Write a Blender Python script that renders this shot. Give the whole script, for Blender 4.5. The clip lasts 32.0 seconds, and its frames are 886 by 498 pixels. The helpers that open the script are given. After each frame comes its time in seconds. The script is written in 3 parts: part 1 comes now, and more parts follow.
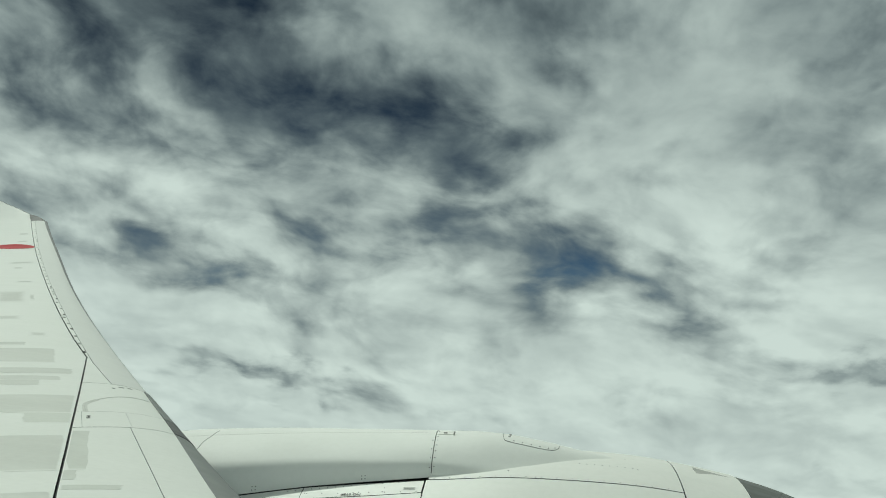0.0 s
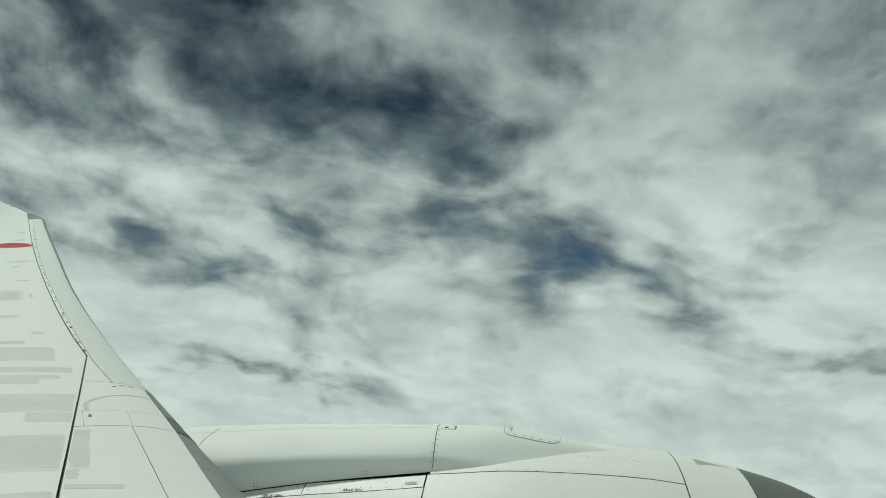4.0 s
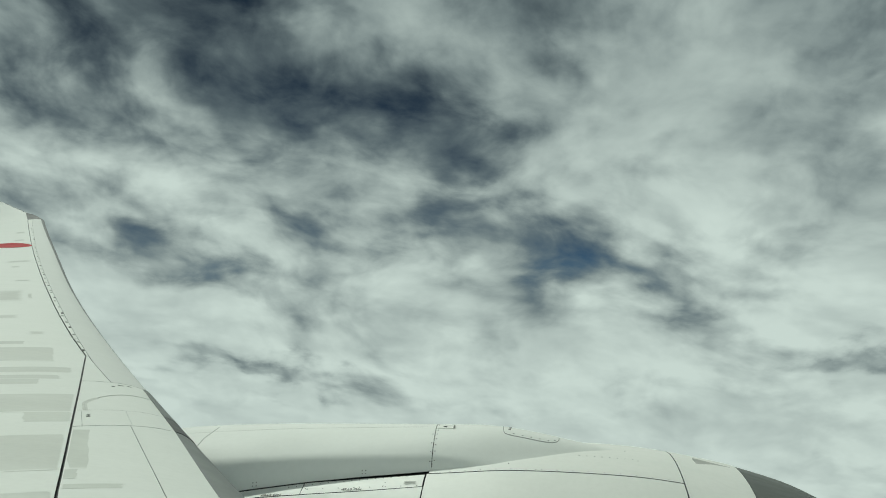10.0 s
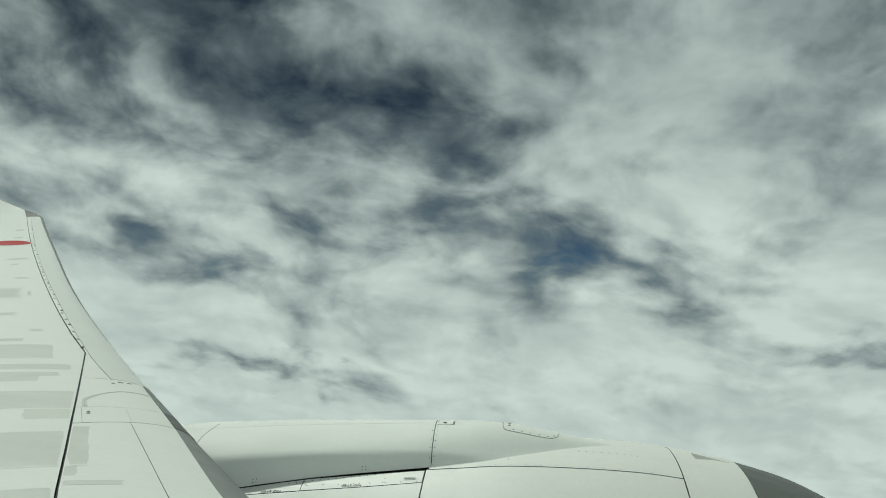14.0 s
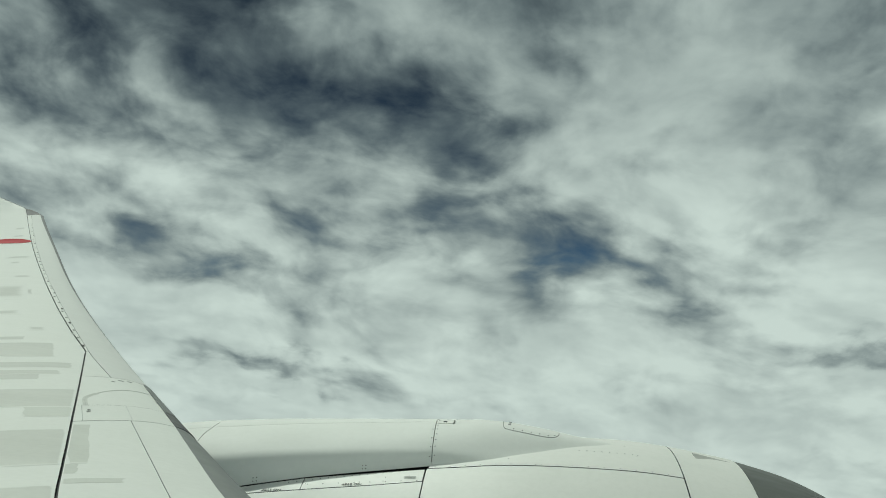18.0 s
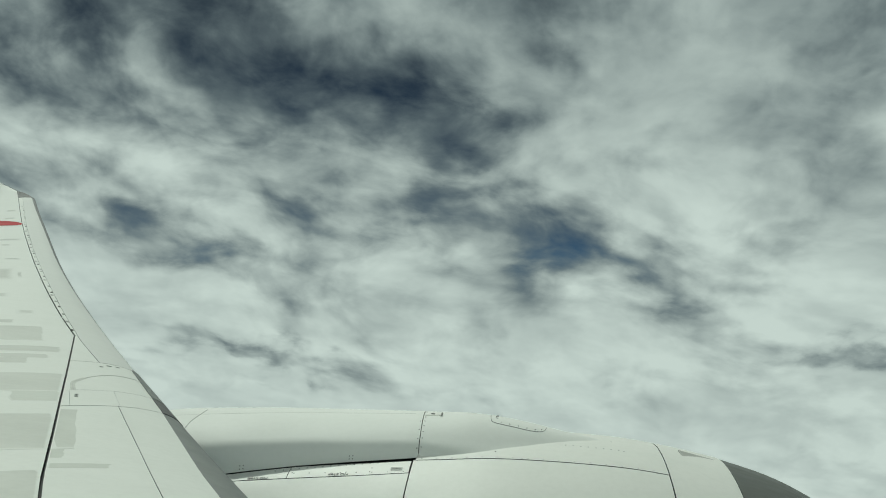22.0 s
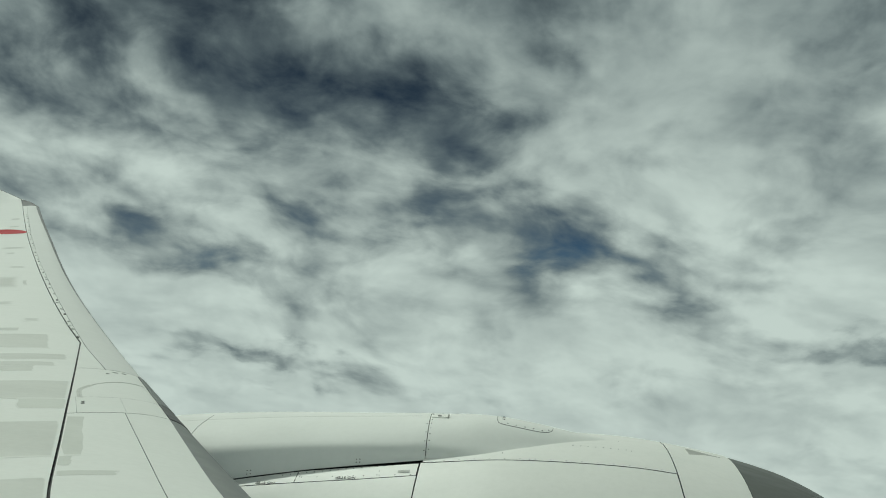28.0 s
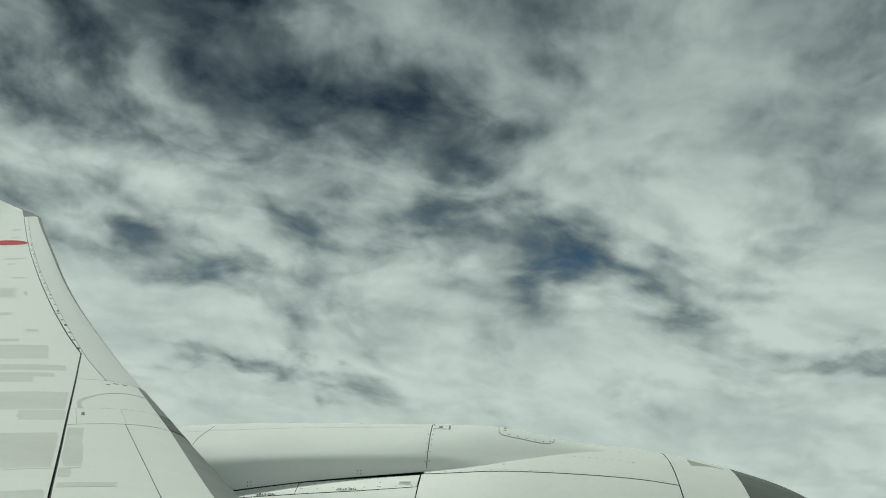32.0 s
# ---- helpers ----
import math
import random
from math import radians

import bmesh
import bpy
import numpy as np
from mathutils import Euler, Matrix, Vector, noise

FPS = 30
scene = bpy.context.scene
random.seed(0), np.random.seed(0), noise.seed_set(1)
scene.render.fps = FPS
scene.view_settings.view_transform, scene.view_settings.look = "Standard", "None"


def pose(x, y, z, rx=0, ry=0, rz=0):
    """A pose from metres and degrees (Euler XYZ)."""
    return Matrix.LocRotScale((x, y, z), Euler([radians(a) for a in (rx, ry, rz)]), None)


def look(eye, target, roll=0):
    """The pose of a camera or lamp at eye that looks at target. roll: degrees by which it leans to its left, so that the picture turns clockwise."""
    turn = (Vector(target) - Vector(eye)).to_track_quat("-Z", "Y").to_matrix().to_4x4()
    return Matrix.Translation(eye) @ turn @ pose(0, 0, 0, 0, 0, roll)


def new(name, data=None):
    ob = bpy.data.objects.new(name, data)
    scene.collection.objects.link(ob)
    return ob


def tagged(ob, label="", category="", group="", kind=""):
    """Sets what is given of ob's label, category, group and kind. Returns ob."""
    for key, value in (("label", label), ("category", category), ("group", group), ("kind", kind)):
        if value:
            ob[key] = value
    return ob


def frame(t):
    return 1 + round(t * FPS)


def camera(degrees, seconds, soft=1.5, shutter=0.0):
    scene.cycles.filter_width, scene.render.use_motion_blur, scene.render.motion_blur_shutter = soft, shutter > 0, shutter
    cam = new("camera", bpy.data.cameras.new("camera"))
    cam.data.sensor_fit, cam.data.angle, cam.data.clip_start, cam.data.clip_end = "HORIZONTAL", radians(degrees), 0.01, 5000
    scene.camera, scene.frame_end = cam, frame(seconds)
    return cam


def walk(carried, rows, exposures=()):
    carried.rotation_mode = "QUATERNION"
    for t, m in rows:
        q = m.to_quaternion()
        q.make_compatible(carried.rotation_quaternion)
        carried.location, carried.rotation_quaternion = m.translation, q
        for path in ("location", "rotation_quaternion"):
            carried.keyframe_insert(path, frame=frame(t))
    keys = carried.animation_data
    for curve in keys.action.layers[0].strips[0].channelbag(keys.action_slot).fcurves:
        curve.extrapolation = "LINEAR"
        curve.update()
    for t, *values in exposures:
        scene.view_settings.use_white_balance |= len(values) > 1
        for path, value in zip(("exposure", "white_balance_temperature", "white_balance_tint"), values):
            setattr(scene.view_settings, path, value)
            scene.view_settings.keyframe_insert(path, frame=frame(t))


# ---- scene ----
cam = camera(48.0, 32.0, soft=1.0)
PATH = [
    (0.0, pose(-0.0007, 0.0001, -0.0027, 91.388, -0.723, 4.265)),
    (0.5, pose(-0.0004, -0.0009, -0.0021, 91.337, -0.626, 4.270)),
    (1.0, pose(-0.0009, -0.0023, -0.0014, 91.217, -0.533, 4.240)),
    (1.5, pose(-0.0020, -0.0001, -0.0019, 91.110, -0.489, 4.212)),
    (2.0, pose(-0.0018, 0.0014, -0.0010, 91.050, -0.463, 4.197)),
    (2.5, pose(-0.0020, 0.0009, -0.0018, 91.079, -0.262, 4.173)),
    (3.0, pose(-0.0028, 0.0008, 0.0007, 91.009, -0.216, 4.160)),
    (3.5, pose(-0.0039, -0.0001, 0.0008, 91.016, -0.140, 4.160)),
    (5.5, pose(-0.0037, -0.0002, -0.0025, 91.063, 0.012, 4.172)),
    (6.0, pose(-0.0033, 0.0006, -0.0012, 91.095, -0.022, 4.155)),
    (6.5, pose(-0.0032, 0.0000, 0.0002, 90.978, 0.017, 4.146)),
    (7.0, pose(-0.0026, -0.0005, -0.0010, 91.019, 0.030, 4.149)),
    (7.5, pose(-0.0026, 0.0004, -0.0014, 91.030, 0.003, 4.155)),
    (8.0, pose(0.0003, -0.0002, -0.0022, 90.996, 0.032, 4.201)),
    (8.5, pose(0.0001, -0.0002, -0.0021, 91.064, 0.050, 4.203)),
    (9.0, pose(-0.0000, 0.0000, 0.0000, 91.000, 0.000, 4.200)),
    (9.5, pose(-0.0011, 0.0013, -0.0028, 91.067, -0.024, 4.171)),
    (10.0, pose(-0.0014, -0.0005, -0.0002, 91.001, -0.005, 4.131)),
    (10.5, pose(-0.0017, -0.0005, -0.0002, 90.907, -0.034, 4.084)),
    (11.0, pose(-0.0043, -0.0004, -0.0021, 90.754, 0.032, 4.037)),
    (11.5, pose(-0.0032, -0.0012, -0.0017, 90.739, 0.186, 4.036)),
    (12.0, pose(-0.0011, -0.0008, -0.0020, 90.809, 0.122, 4.092)),
    (12.5, pose(-0.0014, -0.0005, -0.0019, 90.906, 0.137, 4.091)),
    (13.0, pose(-0.0003, -0.0018, -0.0015, 90.824, 0.228, 4.112)),
    (13.5, pose(-0.0014, -0.0011, -0.0014, 90.714, 0.242, 4.102)),
    (14.0, pose(-0.0009, -0.0021, -0.0014, 90.803, 0.138, 4.094)),
    (14.5, pose(-0.0008, -0.0001, -0.0009, 90.821, 0.027, 4.129)),
    (16.5, pose(-0.0004, -0.0007, -0.0018, 90.932, 0.070, 4.127)),
    (17.0, pose(-0.0036, 0.0003, -0.0024, 90.872, 0.005, 4.122)),
    (17.5, pose(-0.0028, -0.0012, -0.0018, 90.753, 0.030, 4.119)),
    (18.0, pose(-0.0025, -0.0013, -0.0019, 90.755, 0.021, 4.105)),
    (18.5, pose(-0.0018, -0.0009, -0.0008, 90.731, 0.002, 4.101)),
    (19.0, pose(-0.0022, -0.0002, -0.0016, 90.728, -0.042, 4.087)),
    (19.5, pose(-0.0002, -0.0012, -0.0021, 90.718, 0.021, 4.083)),
    (20.0, pose(-0.0009, -0.0010, -0.0009, 90.676, -0.060, 4.040)),
    (20.5, pose(-0.0007, -0.0006, 0.0012, 90.555, -0.168, 3.974)),
    (21.0, pose(-0.0006, -0.0017, 0.0002, 90.457, -0.466, 3.894)),
    (21.5, pose(-0.0006, -0.0021, 0.0008, 90.342, -0.814, 3.738)),
    (22.0, pose(-0.0008, -0.0027, 0.0004, 90.286, -1.258, 3.634)),
    (22.5, pose(-0.0017, -0.0021, 0.0010, 90.059, -1.370, 3.515)),
    (23.0, pose(-0.0012, -0.0012, 0.0010, 89.902, -1.155, 3.429)),
    (23.5, pose(-0.0003, -0.0014, 0.0003, 89.922, -0.843, 3.447)),
    (24.0, pose(-0.0005, -0.0016, -0.0001, 89.889, -0.547, 3.493)),
    (24.5, pose(-0.0010, -0.0010, 0.0004, 89.964, -0.405, 3.507)),
    (25.0, pose(-0.0000, -0.0017, 0.0001, 90.017, -0.347, 3.568)),
    (25.5, pose(-0.0012, -0.0018, 0.0006, 90.052, -0.368, 3.604)),
    (27.5, pose(-0.0005, -0.0022, 0.0001, 90.399, -0.371, 3.832)),
    (28.0, pose(-0.0008, -0.0012, -0.0001, 90.400, -0.411, 3.878)),
    (28.5, pose(-0.0010, -0.0012, 0.0006, 90.417, -0.405, 3.893)),
    (29.0, pose(-0.0003, -0.0020, 0.0002, 90.392, -0.281, 3.916)),
    (29.5, pose(-0.0003, -0.0011, 0.0001, 90.422, -0.347, 3.932)),
    (30.0, pose(-0.0002, -0.0007, 0.0000, 90.472, -0.360, 3.942)),
    (30.5, pose(-0.0002, -0.0015, 0.0004, 90.552, -0.294, 3.929)),
    (31.0, pose(-0.0005, -0.0008, 0.0007, 90.681, -0.309, 3.937)),
    (31.5, pose(-0.0009, 0.0011, 0.0005, 90.843, -0.362, 3.933)),
    (32.0, pose(-0.0006, 0.0016, 0.0003, 91.006, -0.385, 3.945)),
]
walk(cam, PATH, exposures=[(0.0, -1.0, 6400, 0), (6.0, -1.03, 6400, 0), (14.0, -1.05, 6400, 0), (21.0, -1.08, 6400, 0), (25.0, -1.13, 6400, 0), (32.0, -1.15, 6400, 0)])

# ---- light: a high sun over the far wing, thin blue sky, bright cloud all round ----
SUN_TO = Vector((-0.30, 0.60, 0.74)).normalized()
world = bpy.data.worlds.new("sky")
scene.world = world
world.use_nodes = True
wn = world.node_tree.nodes
sky = wn.new("ShaderNodeTexSky")
sky.sky_type = "NISHITA"
sky.sun_disc = False
sky.sun_elevation = math.asin(SUN_TO.z)
sky.sun_rotation = math.atan2(SUN_TO.x, SUN_TO.y)
sky.altitude = 9000
sky.air_density = 0.25
sky.dust_density = 0.0
sky.ozone_density = 0.4
wn["Background"].inputs["Strength"].default_value = 0.05
deep_blue = wn.new("ShaderNodeMixRGB")
deep_blue.blend_type = "MULTIPLY"
deep_blue.inputs["Fac"].default_value = 1.0
deep_blue.inputs["Color2"].default_value = (0.43, 0.88, 1.0, 1)
world.node_tree.links.new(sky.outputs["Color"], deep_blue.inputs["Color1"])
world.node_tree.links.new(deep_blue.outputs["Color"], wn["Background"].inputs["Color"])

sun_data = bpy.data.lights.new("sun", "SUN")
sun_data.energy = 4.45
sun_data.angle = radians(1.0)
sun_data.color = (0.97, 1.0, 0.92)
sun = new("sun", sun_data)
sun.matrix_world = look((0, 0, 0), -SUN_TO * 10)


# ---- materials ----
def material(name):
    m = bpy.data.materials.new(name)
    m.use_nodes = True
    return m, m.node_tree.nodes, m.node_tree.links, m.node_tree.nodes["Principled BSDF"]


def ramp(nodes, stops):
    r = nodes.new("ShaderNodeValToRGB")
    while len(r.color_ramp.elements) < len(stops):
        r.color_ramp.elements.new(0.5)
    for e, (p, c) in zip(r.color_ramp.elements, stops):
        e.position = p
        e.color = (*c, 1) if len(c) == 3 else c
    return r


def noise_node(nodes, links, scale, detail=6, rough=0.55, stretch=(1, 1, 1), warp=0.0):
    co = nodes.new("ShaderNodeTexCoord")
    mp = nodes.new("ShaderNodeMapping")
    mp.inputs["Scale"].default_value = stretch
    links.new(co.outputs["Object"], mp.inputs["Vector"])
    n = nodes.new("ShaderNodeTexNoise")
    n.inputs["Scale"].default_value = scale
    n.inputs["Detail"].default_value = detail
    n.inputs["Roughness"].default_value = rough
    n.inputs["Distortion"].default_value = warp
    links.new(mp.outputs["Vector"], n.inputs["Vector"])
    return n


def paint(name, light, dark, rough=0.35, coat=0.3, streak=(1.5, 7, 7), wear=0.5, bump=0.004, gloss=0.5):
    """Aircraft paint: a clean coat with faint grime drawn out along the airflow and an orange-peel relief."""
    m, n, l, b = material(name)
    grime = noise_node(n, l, 1.0, 8, 0.62, streak, 0.3)
    tone = ramp(n, [(0.30, dark), (0.62, light)])
    l.new(grime.outputs["Fac"], tone.inputs["Fac"])
    fine = noise_node(n, l, 55, 4, 0.6)
    mix = n.new("ShaderNodeMixRGB")
    mix.blend_type = "MULTIPLY"
    mix.inputs["Fac"].default_value = wear * 0.35
    fr = ramp(n, [(0.30, (0.72, 0.72, 0.70)), (0.60, (1, 1, 1))])
    l.new(fine.outputs["Fac"], fr.inputs["Fac"])
    l.new(tone.outputs["Color"], mix.inputs["Color1"])
    l.new(fr.outputs["Color"], mix.inputs["Color2"])
    l.new(mix.outputs["Color"], b.inputs["Base Color"])
    rr = ramp(n, [(0.3, (rough * 1.2,) * 3), (0.7, (rough * 0.92,) * 3)])
    l.new(grime.outputs["Fac"], rr.inputs["Fac"])
    l.new(rr.outputs["Color"], b.inputs["Roughness"])
    b.inputs["Coat Weight"].default_value = coat
    b.inputs["Specular IOR Level"].default_value = gloss
    b.inputs["Coat Roughness"].default_value = 0.22
    peel = noise_node(n, l, 9, 5, 0.5)
    bm_ = n.new("ShaderNodeBump")
    bm_.inputs["Strength"].default_value = bump
    bm_.inputs["Distance"].default_value = 0.01
    l.new(peel.outputs["Fac"], bm_.inputs["Height"])
    l.new(bm_.outputs["Normal"], b.inputs["Normal"])
    return m


def touch_up(name, light, dark, fade):
    """Brushed-on paint that thins out over the given share of the patch towards its rim."""
    m = paint(name, light, dark, 0.6, 0.0, (1.5, 5, 5), wear=0.4, bump=0.0, gloss=0.18)
    n, l = m.node_tree.nodes, m.node_tree.links
    rim = n.new("ShaderNodeAttribute")
    rim.attribute_name = "rim"
    rag = noise_node(n, l, 1.0, 7, 0.65, (4, 60, 30))
    ragged = n.new("ShaderNodeMath")
    ragged.operation = "MULTIPLY_ADD"
    l.new(rag.outputs["Fac"], ragged.inputs[0])
    ragged.inputs[1].default_value = 0.6 * fade
    l.new(rim.outputs["Fac"], ragged.inputs[2])
    edge = n.new("ShaderNodeMapRange")
    edge.interpolation_type = "SMOOTHSTEP"
    l.new(ragged.outputs[0], edge.inputs["Value"])
    edge.inputs["From Min"].default_value = 0.45 * fade
    edge.inputs["From Max"].default_value = 1.1 * fade
    b = n["Principled BSDF"]
    coat = b.inputs["Base Color"].links[0].from_socket
    thin = n.new("ShaderNodeMixRGB")
    thin.inputs["Color1"].default_value = (0.755, 0.765, 0.727, 1)
    l.new(edge.outputs["Result"], thin.inputs["Fac"])
    l.new(coat, thin.inputs["Color2"])
    l.new(thin.outputs["Color"], b.inputs["Base Color"])
    return m


def metal(name, light, dark, rough=0.42, streak=(3, 9, 9)):
    m, n, l, b = material(name)
    g = noise_node(n, l, 1.5, 7, 0.6, streak)
    t = ramp(n, [(0.3, dark), (0.7, light)])
    l.new(g.outputs["Fac"], t.inputs["Fac"])
    l.new(t.outputs["Color"], b.inputs["Base Color"])
    b.inputs["Metallic"].default_value = 0.6
    r = ramp(n, [(0.3, (rough * 1.25,) * 3), (0.7, (rough * 0.85,) * 3)])
    l.new(g.outputs["Fac"], r.inputs["Fac"])
    l.new(r.outputs["Color"], b.inputs["Roughness"])
    return m


def plain(name, col, rough=0.6, metallic=0.0):
    m, n, l, b = material(name)
    g = noise_node(n, l, 30, 4, 0.6)
    t = ramp(n, [(0.3, tuple(c * 0.8 for c in col)), (0.7, col)])
    l.new(g.outputs["Fac"], t.inputs["Fac"])
    l.new(t.outputs["Color"], b.inputs["Base Color"])
    b.inputs["Roughness"].default_value = rough
    b.inputs["Metallic"].default_value = metallic
    return m


M_WING = paint("wing_paint", (0.78, 0.79, 0.75), (0.768, 0.779, 0.739), 0.65, 0.0, wear=0.3, bump=0.0, gloss=0.18)
# wing paint greyed down: the slat's weaker light is put into its colour
M_SLAT = paint("shaded_wing_paint", (0.70, 0.71, 0.68), (0.69, 0.70, 0.67), 0.65, 0.0, wear=0.3, bump=0.0, gloss=0.22)
M_TOUCH = touch_up("touch_up_paint", (0.63, 0.64, 0.595), (0.58, 0.59, 0.55), 0.12)
M_TOUCH_WARM = touch_up("old_touch_up_paint", (0.635, 0.65, 0.60), (0.60, 0.61, 0.565), 0.10)
M_TOUCH_WORN = touch_up("rubbed_touch_up_paint", (0.62, 0.63, 0.585), (0.54, 0.55, 0.51), 0.85)
M_SMEAR = plain("sealant_smear", (0.62, 0.63, 0.58), 0.6)
M_COWL = paint("cowl_paint", (0.86, 0.86, 0.81), (0.83, 0.835, 0.785), 0.55, 0.0, (2, 6, 6), wear=0.3)
M_PYLON = paint("pylon_paint", (0.84, 0.85, 0.81), (0.81, 0.82, 0.78), 0.66, 0.0, (2, 6, 6), wear=0.25)
M_METAL = metal("bare_leading_edge", (0.262, 0.272, 0.26), (0.232, 0.242, 0.232), 0.55, (2, 2, 2))
M_METAL_DARK = metal("dull_leading_edge", (0.16, 0.16, 0.155), (0.12, 0.12, 0.12), 0.6)
M_NOSE = plain("worn_slat_nose", (0.22, 0.225, 0.225), 0.75)
M_LIP = metal("inlet_lip_metal", (0.215, 0.225, 0.21), (0.185, 0.195, 0.18), 0.62)
# near-black on panel edges and under-skin keeps the open joints dark
M_GAP = plain("joint_dark", (0.025, 0.028, 0.026), 0.8)
M_SEAM = plain("panel_seam", (0.22, 0.23, 0.21), 0.7)
M_SEAM_FAINT = plain("faint_seam", (0.45, 0.46, 0.43), 0.7)
M_SEAM_SOFT = plain("worn_seam", (0.56, 0.57, 0.53), 0.7)
M_SEAM_PALE = plain("sealed_seam", (0.74, 0.75, 0.72), 0.6)
M_RIVET = plain("fastener_head", (0.16, 0.16, 0.15), 0.5, 0.3)
M_RIVET_DULL = plain("dull_fastener_head", (0.27, 0.27, 0.255), 0.6)
M_RIVET_PALE = plain("painted_fastener_head", (0.50, 0.51, 0.48), 0.5)
M_RED = paint("red_marking", (0.50, 0.020, 0.028), (0.42, 0.016, 0.022), 0.7, 0.0, gloss=0.12)
M_INK = plain("stencil_ink", (0.05, 0.05, 0.05), 0.7)
M_INK_PALE = plain("faded_stencil_ink", (0.66, 0.67, 0.63), 0.7)
M_INK_GREY = plain("grey_stencil_ink", (0.24, 0.25, 0.23), 0.7)
M_VANE = plain("vane_paint", (0.52, 0.52, 0.48), 0.5)
# near-black for the face between the slat end and the winglet
M_SLAT_END = plain("slat_end_dark", (0.045, 0.05, 0.05), 0.7)
M_LINER = plain("duct_liner", (0.10, 0.10, 0.10), 0.7)
M_SKIN = paint("fuselage_paint", (0.80, 0.81, 0.78), (0.74, 0.75, 0.72), 0.35, 0.3)


# ---- mesh helpers ----
def mesh_of(name, verts, faces, mat, smooth, edge=None):
    me = bpy.data.meshes.new(name)
    me.from_pydata(verts, [], faces)
    me.polygons.foreach_set("use_smooth", smooth)
    me.materials.append(mat)
    if edge:
        me.materials.append(edge)
        me.polygons.foreach_set("material_index", [0 if k else 1 for k in smooth])
    me.update()
    return me


def part(name, me, parent, label="", kind=""):
    ob = new(name, me)
    ob.parent = parent
    return tagged(ob, label, kind=kind)


def table(rows):
    xs, ys = zip(*rows)
    return lambda x: float(np.interp(x, xs, ys))


def normal_at(surf, a, b, e=1e-3):
    p = Vector(surf(a, b))
    n = (Vector(surf(a + e, b)) - p).cross(Vector(surf(a, b + e)) - p)
    return n.normalized()


def sheet(name, surf, a0, a1, lo, hi, na, nb, mat, depth=0.012, lift=0.0, out=1, edge=None):
    """A skin panel on surf(a, b), a from a0 to a1, b from lo(a) to hi(a), with turned-down edges of that depth."""
    lo = lo if callable(lo) else (lambda a, v=lo: v)
    hi = hi if callable(hi) else (lambda a, v=hi: v)
    v, nrm = [], []
    for i in range(na + 1):
        a = a0 + (a1 - a0) * i / na
        for j in range(nb + 1):
            b = lo(a) + (hi(a) - lo(a)) * j / nb
            n = normal_at(surf, a, b) * out
            v.append(Vector(surf(a, b)) + n * lift)
            nrm.append(n)
    idx = lambda i, j: i * (nb + 1) + j
    faces, smooth = [], []
    for i in range(na):
        for j in range(nb):
            q = (idx(i, j), idx(i + 1, j), idx(i + 1, j + 1), idx(i, j + 1))
            faces.append(q if out > 0 else q[::-1])
            smooth.append(True)
    if depth:
        ring = [idx(i, 0) for i in range(na + 1)] + [idx(na, j) for j in range(1, nb + 1)]
        ring += [idx(i, nb) for i in range(na - 1, -1, -1)] + [idx(0, j) for j in range(nb - 1, 0, -1)]
        base = len(v)
        for k in ring:
            v.append(v[k].copy())
            v.append(v[k] - nrm[k] * depth)
        m = len(ring)
        for k in range(m):
            k2 = (k + 1) % m
            q = (base + 2 * k, base + 2 * k + 1, base + 2 * k2 + 1, base + 2 * k2)
            faces.append(q if out > 0 else q[::-1])
            smooth.append(False)
    return mesh_of(name, v, faces, mat, smooth, edge if depth else None)


def brushed(name, surf, a0, a1, lo, hi, mat, na=20, nb=20):
    """A coat of paint on surf, with each point's share of the way in from the rim kept as an attribute."""
    me = sheet(name, surf, a0, a1, lo, hi, na, nb, mat, depth=0.0002, lift=0.0004)
    rim = me.attributes.new("rim", "FLOAT", "POINT")
    inset = [2 * min(i, na - i, (na * j) / nb, (na * (nb - j)) / nb) / na for i in range(na + 1) for j in range(nb + 1)]
    rim.data.foreach_set("value", inset + [0.0] * (len(me.vertices) - len(inset)))
    return me


def ribbon(name, surf, pts, width, mat, lift=0.0012, out=1, closed=False, steps=6):
    """A thin raised line of that width along a polyline given in the surface's own coordinates."""
    if closed:
        pts = list(pts) + [pts[0]]
    fine = []
    for (a, b), (c, d) in zip(pts, pts[1:]):
        fine += [(a + (c - a) * k / steps, b + (d - b) * k / steps) for k in range(steps)]
    fine.append(pts[-1])
    P = [Vector(surf(*q)) + normal_at(surf, *q) * out * lift for q in fine]
    v, f = [], []
    for i, q in enumerate(fine):
        t = (P[min(i + 1, len(P) - 1)] - P[max(i - 1, 0)]).normalized()
        side = t.cross(normal_at(surf, *q) * out).normalized() * width / 2
        low = normal_at(surf, *q) * out * (lift + 0.002)
        v += [P[i] - side - low, P[i] - side, P[i] + side, P[i] + side - low]
    for i in range(len(fine) - 1):
        for k in range(3):
            f.append((4 * i + k, 4 * i + k + 1, 4 * i + k + 5, 4 * i + k + 4))
    return mesh_of(name, v, f, mat, [False] * len(f))


def curve_through(pts, n=10):
    """Catmull-Rom points through pts."""
    out = []
    p = [pts[0], *pts, pts[-1]]
    for i in range(1, len(p) - 2):
        for k in range(n):
            t = k / n
            out.append(tuple(0.5 * (2 * p[i][c] + (p[i + 1][c] - p[i - 1][c]) * t
                                    + (2 * p[i - 1][c] - 5 * p[i][c] + 4 * p[i + 1][c] - p[i + 2][c]) * t * t
                                    + (3 * p[i][c] - p[i - 1][c] - 3 * p[i + 1][c] + p[i + 2][c]) * t ** 3) for c in range(2)))
    out.append(tuple(pts[-1]))
    return out


